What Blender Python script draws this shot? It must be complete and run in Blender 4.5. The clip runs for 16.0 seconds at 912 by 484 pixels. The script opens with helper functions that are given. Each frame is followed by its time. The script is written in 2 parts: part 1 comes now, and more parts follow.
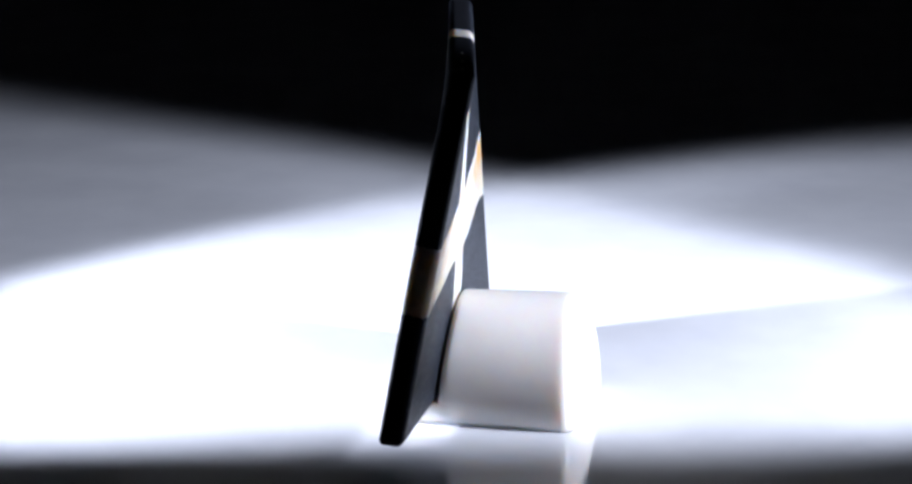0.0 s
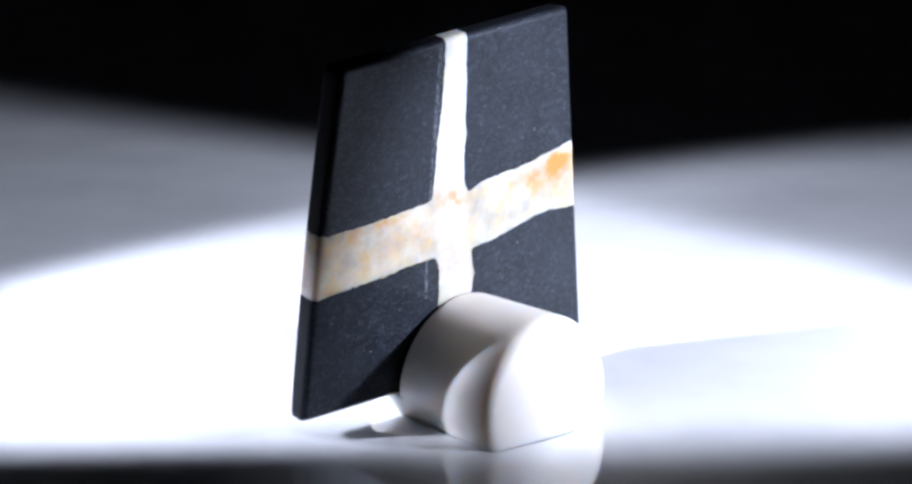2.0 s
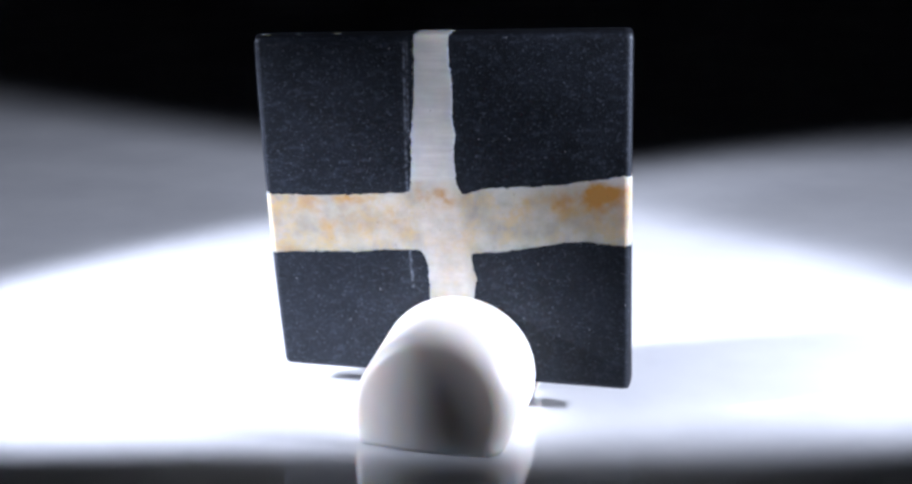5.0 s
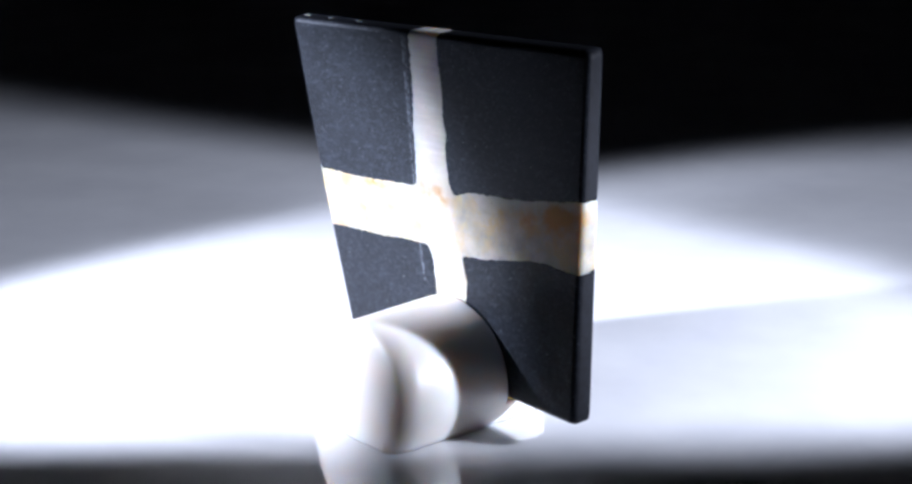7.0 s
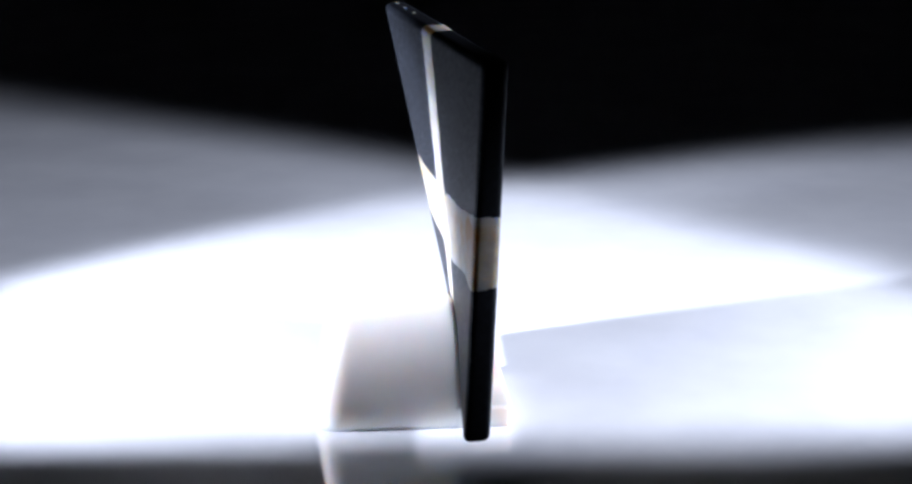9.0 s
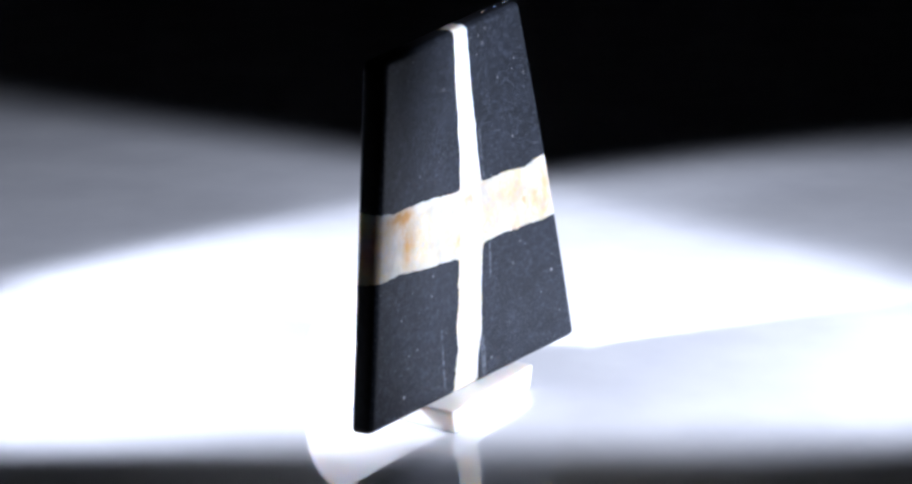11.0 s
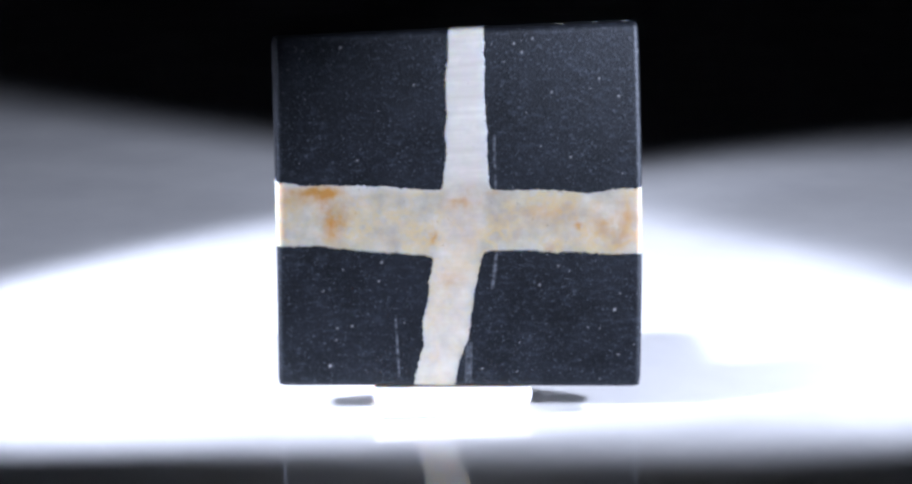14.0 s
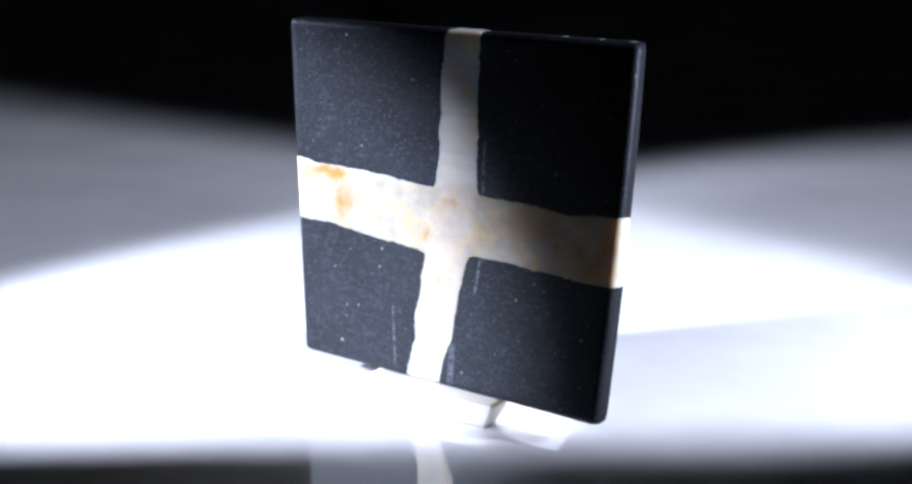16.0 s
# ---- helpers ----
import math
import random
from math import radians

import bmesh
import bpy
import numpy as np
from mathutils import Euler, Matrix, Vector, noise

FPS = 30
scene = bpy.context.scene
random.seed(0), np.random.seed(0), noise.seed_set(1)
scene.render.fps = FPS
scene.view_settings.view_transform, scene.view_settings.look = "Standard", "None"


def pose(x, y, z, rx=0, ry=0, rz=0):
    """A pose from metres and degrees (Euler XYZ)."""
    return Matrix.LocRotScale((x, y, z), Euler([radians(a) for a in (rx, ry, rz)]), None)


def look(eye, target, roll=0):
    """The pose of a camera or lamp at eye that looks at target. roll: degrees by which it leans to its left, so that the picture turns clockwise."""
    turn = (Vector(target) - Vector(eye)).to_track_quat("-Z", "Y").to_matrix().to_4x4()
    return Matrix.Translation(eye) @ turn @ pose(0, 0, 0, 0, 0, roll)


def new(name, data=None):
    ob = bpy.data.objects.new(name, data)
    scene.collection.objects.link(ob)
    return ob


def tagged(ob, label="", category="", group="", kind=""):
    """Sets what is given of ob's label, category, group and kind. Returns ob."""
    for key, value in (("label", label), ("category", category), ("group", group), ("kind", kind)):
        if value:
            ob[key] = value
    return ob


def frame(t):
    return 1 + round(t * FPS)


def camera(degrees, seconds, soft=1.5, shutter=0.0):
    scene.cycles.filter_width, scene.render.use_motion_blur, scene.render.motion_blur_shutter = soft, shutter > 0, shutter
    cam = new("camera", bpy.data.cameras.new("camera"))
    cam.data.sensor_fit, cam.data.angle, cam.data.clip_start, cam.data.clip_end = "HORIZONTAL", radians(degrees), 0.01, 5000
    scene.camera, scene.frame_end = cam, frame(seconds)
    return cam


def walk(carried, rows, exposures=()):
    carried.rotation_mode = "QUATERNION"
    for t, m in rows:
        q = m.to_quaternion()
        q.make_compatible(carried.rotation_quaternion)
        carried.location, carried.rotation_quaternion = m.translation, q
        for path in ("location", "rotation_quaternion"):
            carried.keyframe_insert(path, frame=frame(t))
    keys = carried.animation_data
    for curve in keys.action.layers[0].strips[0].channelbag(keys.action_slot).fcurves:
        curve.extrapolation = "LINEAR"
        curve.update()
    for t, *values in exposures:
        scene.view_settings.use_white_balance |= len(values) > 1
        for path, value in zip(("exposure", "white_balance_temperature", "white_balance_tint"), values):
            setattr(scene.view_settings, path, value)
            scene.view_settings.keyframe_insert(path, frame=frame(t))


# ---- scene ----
# ---------- camera: locked off on a tripod ----------
cam = camera(26.52, 16.0, soft=2.8)
EYE, AIM = (0.0, -0.5127, 0.1997), (0.0005, -0.03355, 0.05675)
walk(cam, [(0.0, look(EYE, AIM, -0.5)), (16.0, look(EYE, AIM, -0.5))])

# ---------- light: two narrow spots crossing over the turntable ----------
world = bpy.data.worlds.new("studio_dark")
scene.world = world
world.use_nodes = True
world.node_tree.nodes["Background"].inputs["Color"].default_value = (0.75, 0.82, 1.0, 1)
world.node_tree.nodes["Background"].inputs["Strength"].default_value = 0.0
scene.view_settings.exposure = 0.0


def painted_beam(lamp, seed, core, lean, wave):
    """Paints the light pool's pattern into the lamp: a fade from the core to the rim, faster on one side, with a noisy
    uneven rim and faint streaks.
    """
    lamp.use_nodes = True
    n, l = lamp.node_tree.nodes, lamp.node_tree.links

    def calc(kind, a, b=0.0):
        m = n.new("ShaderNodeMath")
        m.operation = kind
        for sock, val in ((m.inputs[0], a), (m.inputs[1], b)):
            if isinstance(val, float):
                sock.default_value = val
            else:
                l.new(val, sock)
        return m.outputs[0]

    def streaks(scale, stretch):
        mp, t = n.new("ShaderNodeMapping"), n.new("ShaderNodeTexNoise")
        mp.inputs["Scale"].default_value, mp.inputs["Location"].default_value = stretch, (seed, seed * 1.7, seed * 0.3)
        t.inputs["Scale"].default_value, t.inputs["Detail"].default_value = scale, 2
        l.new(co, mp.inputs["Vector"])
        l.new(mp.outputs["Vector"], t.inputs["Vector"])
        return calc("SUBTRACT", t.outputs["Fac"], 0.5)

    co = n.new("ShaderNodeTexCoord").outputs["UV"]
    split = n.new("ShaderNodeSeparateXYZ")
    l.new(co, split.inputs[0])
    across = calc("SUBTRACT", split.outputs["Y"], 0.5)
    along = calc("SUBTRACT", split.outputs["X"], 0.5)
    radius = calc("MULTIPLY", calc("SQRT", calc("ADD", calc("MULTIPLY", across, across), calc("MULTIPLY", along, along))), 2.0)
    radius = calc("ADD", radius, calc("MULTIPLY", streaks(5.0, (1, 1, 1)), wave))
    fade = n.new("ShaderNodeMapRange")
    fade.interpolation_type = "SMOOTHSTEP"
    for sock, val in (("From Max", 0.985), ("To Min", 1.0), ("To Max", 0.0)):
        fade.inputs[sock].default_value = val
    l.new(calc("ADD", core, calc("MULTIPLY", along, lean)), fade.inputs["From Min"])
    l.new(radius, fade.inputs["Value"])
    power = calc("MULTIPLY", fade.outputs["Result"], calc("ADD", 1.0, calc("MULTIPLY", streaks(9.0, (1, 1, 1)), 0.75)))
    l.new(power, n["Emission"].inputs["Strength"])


def spot(name, eye, azimuth, elevation, half, watts, colour, core, lean, size, seed):
    lamp = bpy.data.lights.new(name, "SPOT")
    lamp.energy, lamp.color = watts, colour
    lamp.spot_size, lamp.spot_blend, lamp.shadow_soft_size = radians(2 * half), 0.03, size
    painted_beam(lamp, seed, core, lean, 0.12)
    ob = new(name, lamp)
    a, e = radians(azimuth), radians(elevation)
    way = Vector((math.cos(a) * math.cos(e), math.sin(a) * math.cos(e), math.sin(e)))
    ob.matrix_world = look(eye, Vector(eye) + way)
    return ob


COOL = (0.87, 0.935, 1.165)
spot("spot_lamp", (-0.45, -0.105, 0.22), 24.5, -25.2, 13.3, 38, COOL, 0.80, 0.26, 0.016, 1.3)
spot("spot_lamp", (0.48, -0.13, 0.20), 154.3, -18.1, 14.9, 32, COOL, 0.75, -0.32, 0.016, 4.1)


# ---------- materials ----------
def material(name):
    m = bpy.data.materials.new(name)
    m.use_nodes = True
    return m, m.node_tree.nodes, m.node_tree.links, m.node_tree.nodes["Principled BSDF"]


def noise_node(n, l, scale, detail=4, rough=0.55, stretch=None):
    co = n.new("ShaderNodeTexCoord")
    out = co.outputs["Object"]
    if stretch:
        mp = n.new("ShaderNodeMapping")
        mp.inputs["Scale"].default_value = stretch
        l.new(out, mp.inputs["Vector"])
        out = mp.outputs["Vector"]
    t = n.new("ShaderNodeTexNoise")
    t.inputs["Scale"].default_value, t.inputs["Detail"].default_value, t.inputs["Roughness"].default_value = scale, detail, rough
    l.new(out, t.inputs["Vector"])
    return t


def ramp(n, l, src, stops):
    r = n.new("ShaderNodeValToRGB")
    while len(r.color_ramp.elements) < len(stops):
        r.color_ramp.elements.new(0.5)
    for e, (p, c) in zip(r.color_ramp.elements, stops):
        e.position, e.color = p, (*c, 1)
    l.new(src, r.inputs["Fac"])
    return r.outputs["Color"]


def mix(n, l, fac, a, b, kind="MIX"):
    m = n.new("ShaderNodeMix")
    m.data_type, m.blend_type = "RGBA", kind
    for sock, val in ((m.inputs[0], fac), (m.inputs[6], a), (m.inputs[7], b)):
        if isinstance(val, (int, float)):
            sock.default_value = val
        elif isinstance(val, tuple):
            sock.default_value = (*val, 1)
        else:
            l.new(val, sock)
    return m.outputs[2]


def bump(n, l, p, src, strength, dist):
    b = n.new("ShaderNodeBump")
    b.inputs["Strength"].default_value, b.inputs["Distance"].default_value = strength, dist
    l.new(src, b.inputs["Height"])
    l.new(b.outputs["Normal"], p.inputs["Normal"])


def field(n, name):
    a = n.new("ShaderNodeAttribute")
    a.attribute_name = name
    return a.outputs["Fac"]


def scalar(n, l, kind, a, b):
    m = n.new("ShaderNodeMath")
    m.operation, m.use_clamp = kind, True
    for sock, val in ((m.inputs[0], a), (m.inputs[1], b)):
        if isinstance(val, (int, float)):
            sock.default_value = val
        else:
            l.new(val, sock)
    return m.outputs[0]


def make_slate():
    m, n, l, p = material("black_slate")
    cloud = noise_node(n, l, 90, 5)
    fibre = noise_node(n, l, 720, 4, 0.7)
    grain = noise_node(n, l, 1700, 2, 0.6)
    co = n.new("ShaderNodeTexCoord")
    dots = n.new("ShaderNodeTexVoronoi")
    dots.inputs["Scale"].default_value = 230
    l.new(co.outputs["Object"], dots.inputs["Vector"])
    flecks = noise_node(n, l, 330, 3, 0.6, (1.0, 1.0, 2.2))
    base = ramp(n, l, cloud.outputs["Fac"], [(0.35, (0.002, 0.0026, 0.0038)), (0.65, (0.0065, 0.008, 0.0115))])
    base = mix(n, l, ramp(n, l, flecks.outputs["Fac"], [(0.52, (0, 0, 0)), (0.72, (0.6,) * 3)]), base, (0.026, 0.032, 0.044))
    base = mix(n, l, ramp(n, l, fibre.outputs["Fac"], [(0.58, (0, 0, 0)), (0.76, (0.55,) * 3)]), base, (0.042, 0.051, 0.068))
    # fine sparkle of the grain, painted as paler base colour
    base = mix(n, l, ramp(n, l, grain.outputs["Fac"], [(0.6, (0, 0, 0)), (0.76, (0.7,) * 3)]), base, (0.11, 0.125, 0.155))
    base = mix(n, l, ramp(n, l, dots.outputs["Distance"], [(0.02, (1, 1, 1)), (0.05, (0, 0, 0))]), base, (0.3, 0.31, 0.33))
    base = mix(n, l, field(n, "glint_speck"), base, (0.34, 0.35, 0.37))
    thin = scalar(n, l, "MULTIPLY", field(n, "crack"), ramp(n, l, fibre.outputs["Fac"], [(0.38, (0.0,) * 3), (0.68, (0.6,) * 3)]))
    base = mix(n, l, thin, base, (0.28, 0.31, 0.36))
    l.new(base, p.inputs["Base Color"])
    l.new(ramp(n, l, fibre.outputs["Fac"], [(0.36, (0.56,) * 3), (0.68, (0.42,) * 3)]), p.inputs["Roughness"])
    p.inputs["Specular IOR Level"].default_value = 0.36
    p.inputs["Specular Tint"].default_value = (0.80, 0.88, 1.0, 1)
    bump(n, l, p, grain.outputs["Fac"], 0.6, 0.0002)
    return m


def make_edge():
    m, n, l, p = material("sawn_slate_edge")
    saw = noise_node(n, l, 500, 4, 0.6)
    l.new(ramp(n, l, saw.outputs["Fac"], [(0.3, (0.003, 0.0035, 0.005)), (0.7, (0.009, 0.0105, 0.0145))]), p.inputs["Base Color"])
    p.inputs["Roughness"].default_value = 0.6
    p.inputs["Specular IOR Level"].default_value = 0.16
    bump(n, l, p, saw.outputs["Fac"], 0.25, 0.0002)
    return m


def make_vein():
    m, n, l, p = material("white_quartz_vein")
    stain = noise_node(n, l, 120, 5, 0.65)
    milk = noise_node(n, l, 150, 5, 0.6)
    bands = noise_node(n, l, 100, 3, 0.6, (0.6, 0.6, 7.0))
    grain = noise_node(n, l, 1500, 3)
    level = ramp(n, l, milk.outputs["Fac"], [(0.3, (0.30, 0.293, 0.262)), (0.45, (0.375, 0.362, 0.32)), (0.7, (0.51, 0.497, 0.45))])
    web = noise_node(n, l, 210, 5, 0.6)
    lines = ramp(n, l, web.outputs["Fac"], [(0.40, (0, 0, 0)), (0.5, (0.75,) * 3), (0.60, (0, 0, 0))])
    patchy = ramp(n, l, stain.outputs["Fac"], [(0.4, (0.12,) * 3), (0.62, (1, 1, 1))])
    level = mix(n, l, mix(n, l, 1.0, lines, patchy, "MULTIPLY"), level, (0.52, 0.40, 0.19))
    arm = ramp(n, l, bands.outputs["Fac"], [(0.3, (0.52, 0.505, 0.47)), (0.7, (0.63, 0.615, 0.58))])
    arm = mix(n, l, ramp(n, l, milk.outputs["Fac"], [(0.42, (0.35,) * 3), (0.6, (0, 0, 0))]), arm, (0.42, 0.41, 0.39))
    base = mix(n, l, field(n, "upright"), level, arm)
    broken = ramp(n, l, stain.outputs["Fac"], [(0.38, (0.08,) * 3), (0.66, (0.95,) * 3)])
    # rust, and the painted amber glow of light passing through the vein
    base = mix(n, l, scalar(n, l, "MULTIPLY", field(n, "rust_glow"), broken), base, (0.41, 0.215, 0.058))
    pits = n.new("ShaderNodeTexVoronoi")
    pits.inputs["Scale"].default_value = 260
    l.new(n.new("ShaderNodeTexCoord").outputs["Object"], pits.inputs["Vector"])
    base = mix(n, l, ramp(n, l, pits.outputs["Distance"], [(0.02, (0.8,) * 3), (0.065, (0, 0, 0))]), base, (0.12, 0.09, 0.05))
    l.new(base, p.inputs["Base Color"])
    p.inputs["Roughness"].default_value = 0.45
    p.inputs["Specular IOR Level"].default_value = 0.3
    p.inputs["Subsurface Weight"].default_value = 0.85
    p.inputs["Subsurface Radius"].default_value = (1.0, 0.62, 0.28)
    p.inputs["Subsurface Scale"].default_value = 0.0055
    bump(n, l, p, grain.outputs["Fac"], 0.2, 0.0001)
    return m


def make_plastic():
    m, n, l, p = material("white_plastic")
    cloud = noise_node(n, l, 60, 3)
    fine = noise_node(n, l, 900, 3)
    l.new(ramp(n, l, cloud.outputs["Fac"], [(0.3, (0.70, 0.67, 0.625)), (0.7, (0.75, 0.725, 0.685))]), p.inputs["Base Color"])
    p.inputs["Roughness"].default_value = 0.42
    p.inputs["Subsurface Weight"].default_value = 0.85
    p.inputs["Subsurface Radius"].default_value = (1.0, 0.75, 0.55)
    p.inputs["Subsurface Scale"].default_value = 0.006
    bump(n, l, p, fine.outputs["Fac"], 0.08, 0.0002)
    return m


def make_floor():
    m, n, l, p = material("glossy_white_acrylic")
    # The mottled base colour stands in for uneven light of the beams
    cloud = noise_node(n, l, 24, 3)
    l.new(ramp(n, l, cloud.outputs["Fac"], [(0.3, (0.77, 0.78, 0.80)), (0.7, (0.86, 0.87, 0.88))]), p.inputs["Base Color"])
    l.new(ramp(n, l, cloud.outputs["Fac"], [(0.3, (0.04,) * 3), (0.7, (0.07,) * 3)]), p.inputs["Roughness"])
    p.inputs["IOR"].default_value = 1.9
    p.inputs["Subsurface Weight"].default_value = 0.45
    p.inputs["Subsurface Radius"].default_value = (1.0, 1.0, 1.0)
    p.inputs["Subsurface Scale"].default_value = 0.012
    return m


def make_black():
    m, n, l, p = material("black_cloth")
    weave = noise_node(n, l, 300, 3)
    l.new(ramp(n, l, weave.outputs["Fac"], [(0.3, (0.13, 0.13, 0.135)), (0.7, (0.17, 0.17, 0.175))]), p.inputs["Base Color"])
    p.inputs["Roughness"].default_value = 0.95
    return m


SLATE, EDGE, VEIN, PLASTIC, FLOOR, BLACK = make_slate(), make_edge(), make_vein(), make_plastic(), make_floor(), make_black()

# ---------- the turning frame shared by tile and stand ----------
AXIS_Z = 0.0565          # height of the tile's middle over the table
TWIST = 2.587            # warp about the upright axis, radians per metre of height
SPIN, FACING = -18.243, 14.4025   # degrees per second; time at which the front faces the lens


def warp(v):
    """Turn points about the upright axis by their height."""
    ang = TWIST * (v[:, 2] - AXIS_Z)
    c, s = np.cos(ang), np.sin(ang)
    return np.stack([c * v[:, 0] - s * v[:, 1], s * v[:, 0] + c * v[:, 1], v[:, 2]], 1)


def mesh_part(name, verts, faces, mat, parent=None, label="", smooth=True):
    me = bpy.data.meshes.new(name)
    me.from_pydata([tuple(map(float, v)) for v in verts], [], [tuple(map(int, f)) for f in faces])
    me.update()
    me.materials.append(mat)
    if smooth:
        me.shade_smooth()
    ob = new(name, me)
    ob.parent = parent
    if label:
        ob["label"] = label
    return ob


# ---------- table and unseen studio shell ---
def box(bm, x0, y0, z0, x1, y1, z1):
    vs = [bm.verts.new((x, y, z)) for z in (z0, z1) for y in (y0, y1) for x in (x0, x1)]
    for f in ((0, 2, 3, 1), (4, 5, 7, 6), (0, 1, 5, 4), (2, 6, 7, 3), (0, 4, 6, 2), (1, 3, 7, 5)):
        bm.faces.new([vs[i] for i in f])


def slab(name, dims, mat, label, category):
    bm = bmesh.new()
    box(bm, *dims)
    me = bpy.data.meshes.new(name)
    bm.to_mesh(me)
    bm.free()
    me.materials.append(mat)
    return tagged(new(name, me), label, category, kind="structure")


slab("floor", (-1.5, -1.2, -0.012, 1.5, 1.6, 0.0), FLOOR, "glossy white acrylic table top lit by two crossing spots", "table top")
# Unseen backdrop, walls and ceiling, added to enclose the table and bounce faint light
slab("wall_north", (-1.5, 1.6, -0.9, 1.5, 1.7, 1.6), BLACK, "unseen dark cloth backdrop added behind the table", "backdrop")
slab("wall_south", (-1.5, -1.3, -0.9, 1.5, -1.2, 1.6), BLACK, "unseen dark wall added behind the camera", "wall")
slab("wall_east", (1.5, -1.2, -0.9, 1.6, 1.6, 1.6), BLACK, "unseen dark side wall, added", "wall")
slab("wall_west", (-1.6, -1.2, -0.9, -1.5, 1.6, 1.6), BLACK, "unseen dark side wall, added", "wall")
slab("ceiling", (-1.5, -1.2, 1.6, 1.5, 1.6, 1.7), BLACK, "unseen dark ceiling, added", "ceiling")


# ---------- the stone tile ----------
def curve(pairs):
    xs, ys = zip(*sorted(pairs))
    return lambda q: np.interp(q, xs, ys)


# vein borders in millimetres: upper and lower rim of the level vein over u, low and high rim of the upright one over v
FRONT = (curve([(-51, 10), (-43, 8.8), (-24, 8.2), (-5, 5.9), (8, 5.9), (24, 5.2), (35, 4.1), (43, 4.9), (51, 5)]),
         curve([(-51, -8.3), (-40, -8.6), (-24, -10.9), (-8, -12.1), (6, -11), (18, -11.5), (30, -12), (43, -13.4), (51, -13)]),
         curve([(51, -3.8), (37, -4.5), (17, -4.7), (6, -5.3), (-12, -7.6), (-22, -8.9), (-32, -10.5), (-37.5, -10), (-43, -11.5), (-50, -13.2)]),
         curve([(51, 6), (34, 6.2), (21, 6.8), (6, 7.7), (-11, 5.8), (-24, 3.5), (-37, 2.2), (-42, -0.1), (-50, -1.6)]))
BACK = (curve([(-51, 10.8), (-42, 9.8), (-31, 8.1), (-11, 7), (-4, 4.6), (10, 5.6), (27, 4.4), (51, 4.3)]),
        curve([(-51, -8.8), (-39, -8), (-34, -8), (-16, -11.4), (-6, -11.8), (7, -11.3), (21, -12.1), (51, -13.8)]),
        curve([(51, -1.1), (35, -2), (22, -2.6), (9, -2.7), (4.6, -4), (-12, -6.4), (-20, -7.7), (-26, -7.3), (-50, -9)]),
        curve([(51, 8.2), (39, 8), (28, 8.7), (18, 9.3), (5.6, 10), (-11, 6.9), (-16, 5.6), (-26, 5.4), (-50, 2)]))
HALF_U, HALF_V, THICK, ROUND = 50.5, 49.8, 6.8, 1.8


def ragged(seed):
    """A ragged line of small uneven waves, in millimetres along and across."""
    along = np.linspace(-52, 52, 1600)
    line = [0.45 * noise.noise((q * 0.11, seed * 7.3, 0.5)) + 0.24 * noise.noise((q * 0.37, seed * 3.1, 4.5))
            + 0.3 * noise.noise((q * 1.1, seed * 5.7, 8.5)) + 0.2 * noise.noise((q * 2.6, seed * 1.9, 2.5)) for q in along]
    return lambda q: np.interp(q, along, line)


RAGGED = [ragged(k + 1) for k in range(4)]


def vein_depth(u, v, w):
    """Signed distance into the white vein, positive inside."""
    b = np.clip(w / THICK, 0, 1)
    mixc = lambda i, q: FRONT[i](q) * (1 - b) + BACK[i](q) * b
    level = np.minimum(mixc(0, u) + RAGGED[0](u) - v, v - mixc(1, u) - RAGGED[1](u))
    upright = np.minimum(u - mixc(2, v) - RAGGED[2](v), mixc(3, v) + RAGGED[3](v) - u)
    hi = np.maximum(level, upright)
    return hi + 0.5 * np.clip(1 - np.abs(level - upright) / 2.5, 0, 1) ** 2 * (hi > -1.5)


# rust stains, plus amber light through the vein's ends painted as stains: side (0 front, 1 back), u, v, spread along u
# and v, strength
STAINS_AND_GLOW = [(0, -40, 6.6, 7, 2.6, 1.35), (0, -36, 0, 3, 7.5, 1.6), (0, 31.7, -4.3, 1.0, 0.8, 1.3), (0, 0, 3.2, 5.5, 2.2, 1.1),
          (0, -2, -20.6, 4, 3, 0.6), (0, 9.5, 4.4, 3.5, 1.3, 1.0), (0, -8, -6.7, 1.3, 2.2, 0.8), (0, 24, -0.5, 12, 2, 0.35),
          (0, 43, -4, 5, 6, 0.8), (0, 24, -11, 2.4, 1, 0.7), (0, 16, -8, 1.5, 4, 0.4),
          (1, -42, 6, 6, 3.5, 1.4), (1, -36, 5, 9, 3, 0.5), (1, 27, 3.3, 9, 1.1, 0.9), (1, 1, 4, 6, 2.2, 1.2), (1, 14, -2, 4, 6, 0.5),
          (1, 45, -12, 4, 1.8, 0.7), (1, 49, -2, 3, 5, 0.15), (1, -25, 4, 8, 4, 0.35), (1, -6, -22, 1.6, 4, 0.5), (1, 32, -4, 12, 5, 0.3), (1, -36, 2, 10, 6, 0.45), (0, 38, -3, 9, 6, 0.3), (0, 22, -3, 8, 5, 0.2),
          (0, -6, -30, 4, 9, 0.15), (0, 1, -2, 6, 9, 0.3), (1, 0, -10, 6, 12, 0.4), (1, 8, 5, 2, 3, 0.8), (1, 24, -3, 13, 6, 0.45), (1, 38, 2, 6, 4, 0.6), (1, -44, 3, 5, 5, 0.7)]
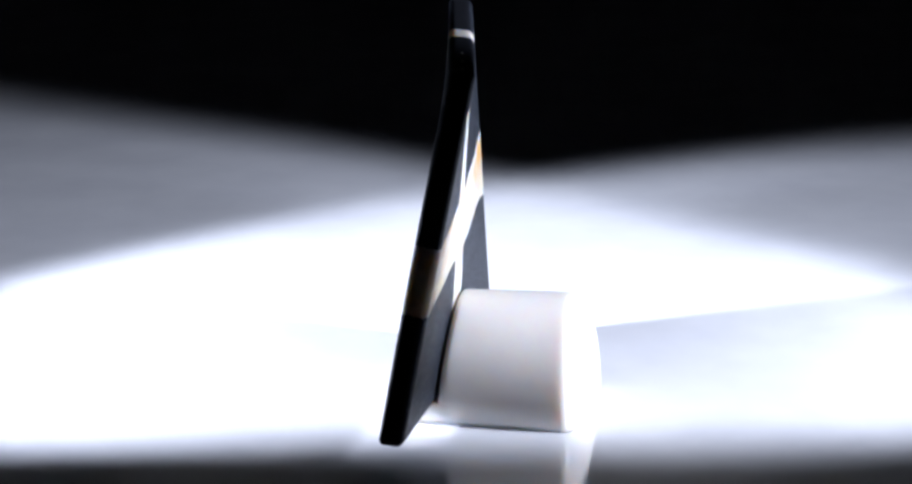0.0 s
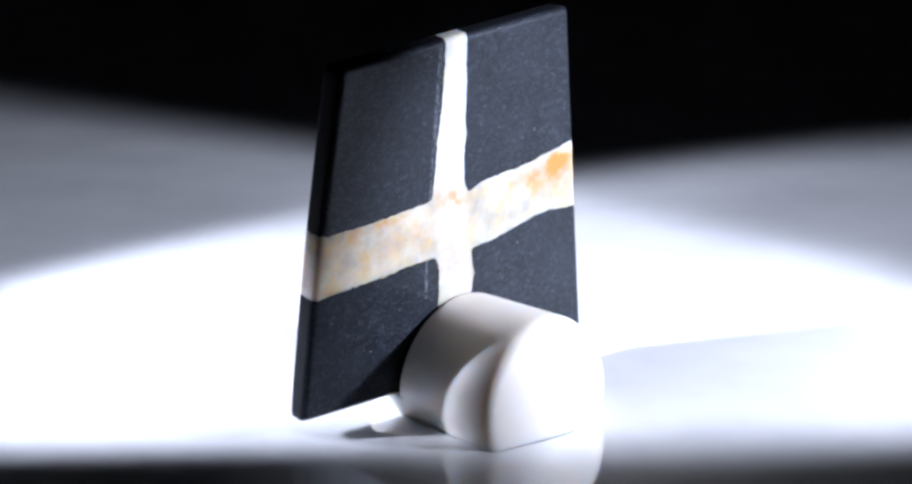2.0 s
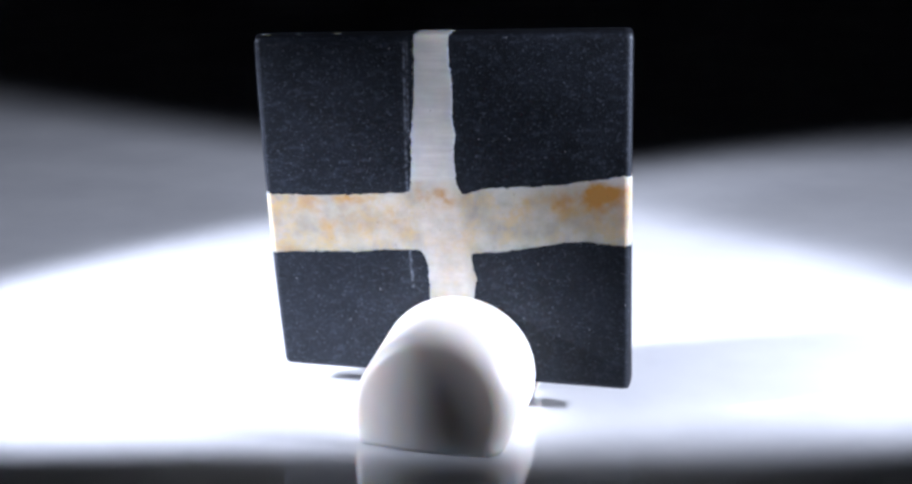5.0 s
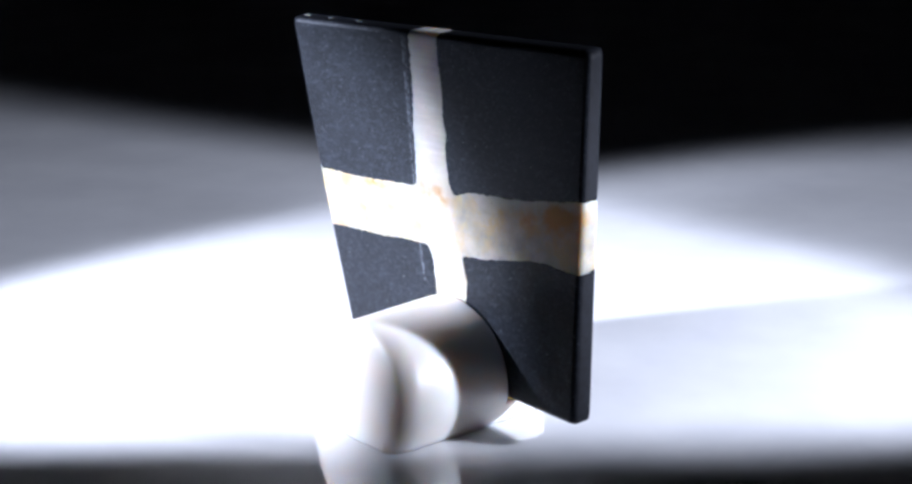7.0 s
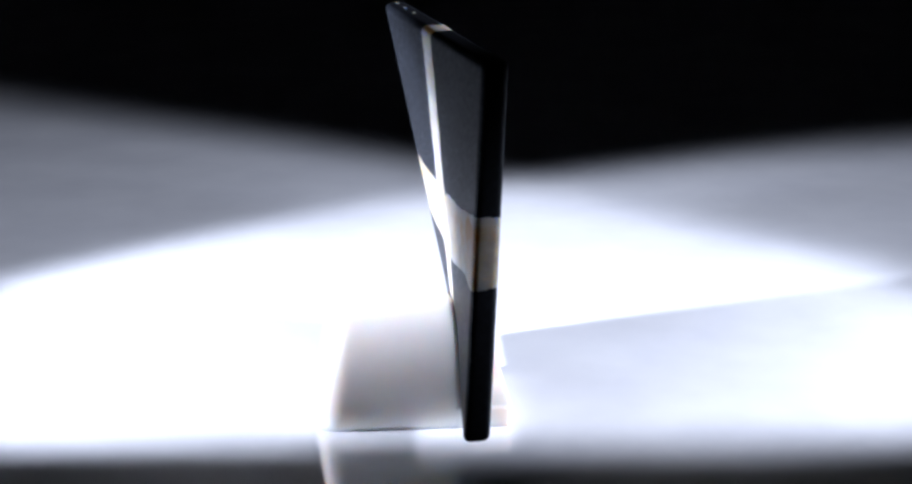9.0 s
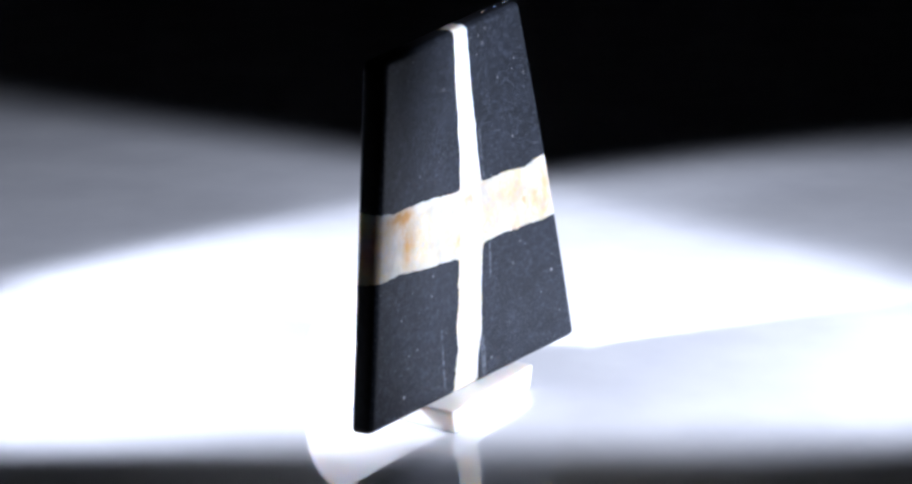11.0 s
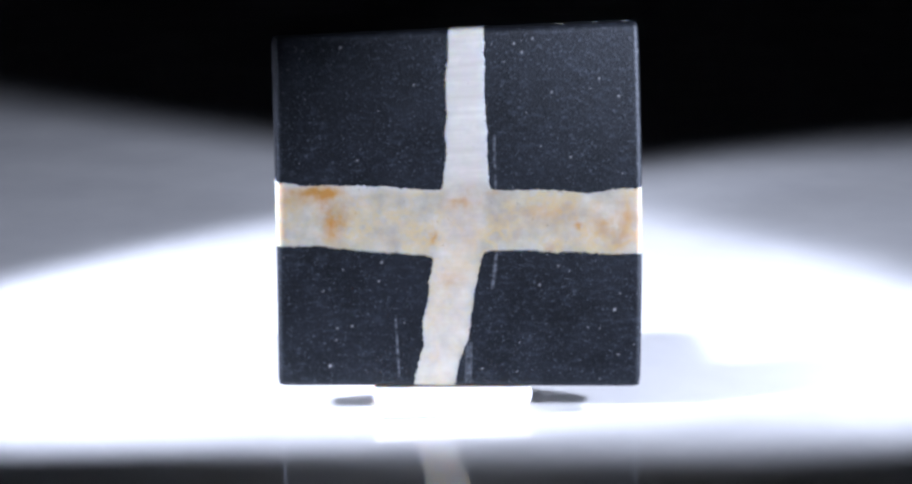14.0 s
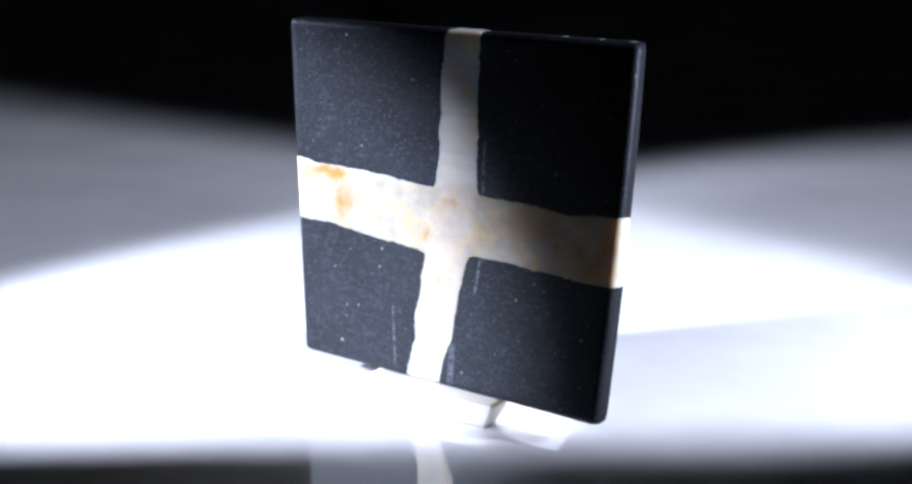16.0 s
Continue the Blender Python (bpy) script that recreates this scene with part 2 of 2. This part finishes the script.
# pale cracks in the slate: side, u and v of both ends, half width
CRACKS = [(0, 8.9, 21, 9.6, -12, 0.24), (0, 9.6, -12, 8.6, -22, 0.34), (0, -18, -30, -16.8, -47, 0.2),
          (1, 10.6, 48, 10.7, 6, 0.26), (1, 10.6, -11, 10.0, -23, 0.3), (1, 9.7, 48, 9.9, 20, 0.16)]

# mineral specks in the front face, their glint painted as fixed pale colour: u, v, radius
GLINT_SPECKS = [(-36, -43.5, 0.55), (-30, -31.8, 0.35), (-22.7, -19, 0.35), (-38, -21.5, 0.3), (-34, -32.4, 0.3), (-22, -13.6, 0.4), (-34.3, -35.8, 0.25),
          (42.7, -28.2, 0.5), (6.2, -44.5, 0.35), (21.7, -21, 0.35), (26.8, -15.8, 0.3), (44, -40.6, 0.3), (14.6, 45.4, 0.35), (16.8, 43, 0.35),
          (19.8, 46.5, 0.3), (30.2, 14, 0.35), (44, 30, 0.35), (38.6, 35, 0.3), (25, 31.8, 0.3), (-33, 46.3, 0.4), (-13.2, 35.4, 0.3), (-28.7, 15.3, 0.3)]


def glint_speck_field(u, v, w):
    out = np.zeros_like(u)
    for su, sv, r in GLINT_SPECKS:
        out = np.maximum(out, np.clip(1.3 - np.hypot(u - su, v - sv) / (0.8 * r), 0, 1) * (w < 0.1))
    return out


def stain_glow_field(u, v, w):
    back = w > THICK / 2
    out = np.zeros_like(u)
    drift = np.array([noise.noise((a * 0.22, b * 0.22, 3.7)) + 0.5 * noise.noise((a * 0.7, b * 0.7, 9.1)) for a, b in zip(u, v)])
    u, v = u + 2.6 * drift, v - 1.8 * drift
    for side, su, sv, du, dv, k in STAINS_AND_GLOW:
        out += k * np.exp(-((u - su) / du) ** 2 - ((v - sv) / dv) ** 2) * (back == bool(side))
    return out


def crack_field(u, v, w):
    back = w > THICK / 2
    out = np.zeros_like(u)
    for side, u0, v0, u1, v1, half in CRACKS:
        f = np.clip((v - v0) / (v1 - v0), 0, 1)
        inside = (v <= max(v0, v1)) & (v >= min(v0, v1)) & (back == bool(side))
        out = np.maximum(out, np.clip(1.6 - np.abs(u - u0 - f * (u1 - u0)) / half, 0, 1) * inside)
    glassy = (np.abs(u - 2.3) < 1.0) & (v < -37) & (v > -48.5) & ~back
    return np.maximum(out, 0.55 * glassy)


def upright_share(u, v, w):
    """1 in the upper arm of the upright vein, about half in its lower arm and the crossing, 0 in the level one."""
    b = np.clip(w / THICK, 0, 1)
    low, high = FRONT[2](v) * (1 - b) + BACK[2](v) * b, FRONT[3](v) * (1 - b) + BACK[3](v) * b
    inside = np.clip(np.minimum(u - low, high - u) / 2.5 + 0.2, 0, 1)
    return np.maximum(np.clip((v - 5) / 5, 0, 1), inside * 0.4)


def inner_walls(quads, pts):
    """Faces that close the vein's body where it meets the slate, running from the front face to the back face."""
    count = {}
    for f in quads:
        for a, b in zip(f, np.roll(f, -1)):
            count[(int(a), int(b))] = 1
    after = {b: a for a, b in count if (b, a) not in count}
    made = []
    while after:
        start, _ = next(iter(after.items()))
        loop, cur = [start], after.pop(start)
        while cur != start and cur in after:
            loop.append(cur)
            cur = after.pop(cur)
        w = pts[loop, 2]
        if len(loop) < 4 or not (w < 1e-6).any() or not (w > THICK - 1e-6).any():
            continue
        # turn the loop to begin where the front chain begins
        on = w < 1e-6
        k = next(i for i in range(len(loop)) if on[i] and not on[i - 1])
        loop = loop[k:] + loop[:k]
        w = pts[loop, 2]
        n0 = int(np.argmax(w > 1e-6))
        back = [i for i in range(len(loop)) if w[i] > THICK - 1e-6]
        b0, b1 = back[0], back[-1]
        fchain, bchain = loop[:n0], loop[b0:b1 + 1][::-1]
        i = j = 0
        while i < len(fchain) - 1 or j < len(bchain) - 1:
            fi, fj = (i + 1) / max(len(fchain) - 1, 1), (j + 1) / max(len(bchain) - 1, 1)
            if j >= len(bchain) - 1 or (i < len(fchain) - 1 and fi <= fj):
                made.append((fchain[i], fchain[i + 1], bchain[j]))
                i += 1
            else:
                made.append((fchain[i], bchain[j + 1], bchain[j]))
                j += 1
        rim_b = loop[n0 - 1:b0 + 1]
        made += [(rim_b[0], rim_b[m], rim_b[m + 1]) for m in range(1, len(rim_b) - 1)]
        rim_a = loop[b1:] + [loop[0]]
        made += [(rim_a[-1], rim_a[m], rim_a[m + 1]) for m in range(len(rim_a) - 2)]
    return made


def build_tile():
    n = 300
    gu = np.linspace(-HALF_U + ROUND, HALF_U - ROUND, n + 1)
    gv = np.linspace(-HALF_V + ROUND, HALF_V - ROUND, n + 1)
    U, V = np.meshgrid(gu, gv, indexing="ij")
    idx = np.arange((n + 1) ** 2).reshape(n + 1, n + 1)
    front = np.stack([U.ravel(), V.ravel(), np.zeros(U.size)], 1)
    back = front + (0, 0, THICK)
    a, b, c, d = idx[:-1, :-1].ravel(), idx[1:, :-1].ravel(), idx[1:, 1:].ravel(), idx[:-1, 1:].ravel()
    faces = [np.stack([a, b, c, d], 1), np.stack([d, c, b, a], 1) + front.shape[0]]
    verts = [front, back]
    ring = np.concatenate([idx[:-1, 0], idx[-1, :-1], idx[:0:-1, -1], idx[0, :0:-1]])
    base = front[ring]
    out = np.stack([np.where(base[:, 0] > gu[-1] - 1e-6, 1, np.where(base[:, 0] < gu[0] + 1e-6, -1, 0)),
                    np.where(base[:, 1] > gv[-1] - 1e-6, 1, np.where(base[:, 1] < gv[0] + 1e-6, -1, 0))], 1).astype(float)
    corner = np.abs(out).sum(1) > 1.5
    out[corner] *= 0.8
    profile = [(ROUND * math.sin(q), ROUND * (1 - math.cos(q))) for q in (0.26, 0.52, 0.78, 1.04, 1.3, math.pi / 2)]
    profile += [(ROUND, THICK * f) for f in (0.42, 0.5, 0.58)]
    profile += [(o, THICK - w) for o, w in reversed(profile[:6])]
    start, prev = 2 * front.shape[0], ring
    for o, w in profile:
        p = base.copy()
        p[:, :2] += out * o
        p[:, 2] = w
        verts.append(p)
        cur = start + np.arange(len(ring))
        faces.append(np.stack([np.roll(prev, -1), prev, cur, np.roll(cur, -1)], 1))
        prev, start = cur, start + len(ring)
    last = ring + front.shape[0]
    faces.append(np.stack([np.roll(prev, -1), prev, last, np.roll(last, -1)], 1))
    verts, faces = np.concatenate(verts), np.concatenate(faces)
    mid = verts[faces].mean(1)
    white = vein_depth(mid[:, 0], mid[:, 1], mid[:, 2]) > 0
    # draw the vertices along the seam onto the vein's true border
    near = np.zeros(len(verts), bool)
    touched = np.zeros((len(verts), 2), bool)
    touched[faces[white].ravel(), 0] = True
    touched[faces[~white].ravel(), 1] = True
    near = touched.all(1)
    flat = near & ((verts[:, 2] < 1e-6) | (verts[:, 2] > THICK - 1e-6))
    for _ in range(3):
        p, e = verts[flat], 0.02
        f0 = vein_depth(p[:, 0], p[:, 1], p[:, 2])
        fu = (vein_depth(p[:, 0] + e, p[:, 1], p[:, 2]) - f0) / e
        fv = (vein_depth(p[:, 0], p[:, 1] + e, p[:, 2]) - f0) / e
        k = f0 / np.maximum(fu * fu + fv * fv, 0.3)
        step = np.stack([-k * fu, -k * fv], 1)
        verts[flat, :2] += np.clip(step, -0.12, 0.12)
    # into place: lean back on the stand, then the warp
    m = Euler((-0.0681, 0, 0)).to_matrix() @ Euler((0, 0.0113, 0)).to_matrix()

    def placed(p):
        return warp(((p[:, [0, 2, 1]] - (0, 0.5, 0)) / 1000) @ np.array(m).T + (0.0017, -0.0038, AXIS_Z))

    q = placed(verts)
    tile = tagged(new("stone_tile"), "square black slate tile crossed by two cream quartz veins, standing upright", "stone tile")
    rim = (np.arange(len(faces)) >= 2 * n * n) & (np.abs(mid[:, 2] - THICK / 2) < THICK / 2 - 0.55 * ROUND)
    for name, pick, mat, label in (("slate", ~white & ~rim, SLATE, "black slate ground with fine pale specks and painted sparkle"),
                                   ("sawn_edge", ~white & rim, EDGE, "matte black rounded rim"),
                                   ("vein", white, VEIN, "cream quartz cross vein with rusty stains and painted amber glow")):
        fs = faces[pick]
        used, inv = np.unique(fs, return_inverse=True)
        shape = [tuple(f) for f in inv.reshape(fs.shape)]
        if mat is VEIN:
            shape += inner_walls(inv.reshape(fs.shape), verts[used])
        ob = mesh_part(name, q[used], shape, mat, tile, label)
        for poly in ob.data.polygons[len(fs):]:
            poly.use_smooth = False
        u, v, w = verts[used].T
        for field, values in (("rust_glow", stain_glow_field(u, v, w)), ("crack", crack_field(u, v, w)), ("glint_speck", glint_speck_field(u, v, w)), ("upright", upright_share(u, v, w))):
            ob.data.attributes.new(field, "FLOAT", "POINT").data.foreach_set("value", values.astype(np.float32))
    # small pale chips along the top rim: u, length
    ring = [(math.cos(a), math.sin(a)) for a in np.linspace(0, 2 * math.pi, 9)[:-1]]
    for k, (cu, length) in enumerate(((47.3, 3.0), (38.6, 2.0), (28.5, 2.6))):
        lobes = [[(cu + length / 2 * f * (1 + 0.2 * math.sin(3 * i + k)) * x, HALF_V - 0.04 + up, THICK / 2 + 0.5 * f * y)
                  for i, (x, y) in enumerate(ring)] for f, up in ((1.0, 0.0), (0.7, 0.14))]
        pts = np.array(lobes[0] + lobes[1])
        sides = [(i, (i + 1) % 8, 8 + (i + 1) % 8, 8 + i) for i in range(8)] + [tuple(range(8, 16))]
        mesh_part("chip", placed(pts), sides, VEIN, tile, "small pale chip on the rim", smooth=False)
    return tile


# ---------- the stand ----------
def build_stand():
    stand = tagged(new("display_stand"), "white plastic stand cut from round bar with a ledge", "display stand")
    rad, mid_z = 22.0, 9.8
    a0 = math.asin(mid_z / rad)
    yaw = radians(3.4)

    def place(v):
        v = np.array(v) / 1000
        c, s = math.cos(yaw), math.sin(yaw)
        x, y = v[:, 0] - 0.0012, v[:, 1]
        return warp(np.stack([c * x - s * y, s * x + c * y, v[:, 2]], 1))

    def lofted(name, outline, y_of, steps, inner, outer):
        """outline: closed loop of (x, z); y_of(x, z, f) its depth from inner face (f=0) to outer (f=1); rims rounded, the outer one unevenly along x."""
        cx, cz = np.mean([p[0] for p in outline]), np.mean([p[1] for p in outline])
        steps_in = [math.pi / 2 * q / 6 for q in range(7)]
        caps = (0.25, 0.5, 0.7, 0.85, 0.95)
        seq = [("in", f, 0.0, 0.0) for f in caps] + [("in", 1.0, 1 - math.cos(q), math.sin(q)) for q in steps_in]
        seq += [("mid", 1.0, i / steps, 1.0) for i in range(1, steps)]
        seq += [("out", 1.0, 1 - math.cos(q), math.sin(q)) for q in reversed(steps_in)] + [("out", f, 0.0, 0.0) for f in reversed(caps)]
        loops = []
        for kind, f, o, d in seq:
            loop = []
            for x, z in outline:
                r = math.hypot(x - cx, z - cz)
                rounding = inner if kind == "in" else max(outer[0] + outer[1] * x, 0.6)
                shrink = (inner + (rounding - inner) * o if kind == "mid" else rounding) * (1 - d)
                xx = cx + (x - (x - cx) / r * shrink - cx) * f
                zz = z - (z - cz) / r * shrink if z > 0.01 else 0.0
                zz = max(cz + (zz - cz) * f, 0.0)
                y0, y1 = y_of(xx, zz, 0), y_of(xx, zz, 1)
                loop.append((xx, y0 + rounding * o if kind == "in" else y1 - rounding * o if kind == "out"
                             else y0 + inner + (y1 - y0 - inner - rounding) * o, zz))
            loops.append(loop)
        n = len(outline)
        verts = [p for loop in loops for p in loop]
        faces = [(i * n + j, i * n + (j + 1) % n, (i + 1) * n + (j + 1) % n, (i + 1) * n + j) for i in range(len(loops) - 1) for j in range(n)]
        for i in (0, len(loops) - 1):
            k = len(verts)
            verts.append(tuple(np.mean(loops[i], axis=0)))
            faces += [((i * n + (j + 1) % n), i * n + j, k) if i == 0 else (i * n + j, i * n + (j + 1) % n, k) for j in range(n)]
        return mesh_part(name, place(verts), [f[::-1] for f in faces], PLASTIC, stand)

    arc = [-a0 + (math.pi + 2 * a0) * i / 72 for i in range(73)]
    bar = [(rad * math.cos(t), mid_z + rad * math.sin(t)) for t in arc]
    bar += [(-19.7 + 39.4 * i / 24, 0.0) for i in range(1, 24)]
    lofted("bar", bar, lambda x, z, f: (1.2 - 0.03 * x + 0.068 * (z - 31.8)) if f == 0 else 39.2 - 0.06 * z - 0.08 * x - 2.2 * (x * x + (z - 8) ** 2) / 484, 24, 1.6, (3.8, -0.07))
    top = 6.6
    at = math.asin((top - mid_z) / rad)
    arc = [-a0 + (at + a0) * i / 6 for i in range(7)]
    ledge = [(rad * math.cos(t), mid_z + rad * math.sin(t)) for t in arc]
    w = ledge[-1][0]
    ledge += [(w - 2 * w * i / 24, top) for i in range(1, 24)]
    ledge += [(-rad * math.cos(t), mid_z + rad * math.sin(t)) for t in reversed(arc)]
    ledge += [(-19.7 + 39.4 * i / 24, 0.0) for i in range(1, 24)]
    lofted("ledge", ledge, lambda x, z, f: -13.5 if f == 0 else 2.0, 8, 0.6, (0.6, 0.0))
    return stand


TILE = build_tile()
STAND = build_stand()


# ---------- what moves: tile and stand turn with the turntable ----------
def motions():
    rows = [(i / 10, pose(0, 0, 0, 0, 0, SPIN * (i / 10 - FACING))) for i in range(161)]
    walk(TILE, rows)
    walk(STAND, rows)


motions()
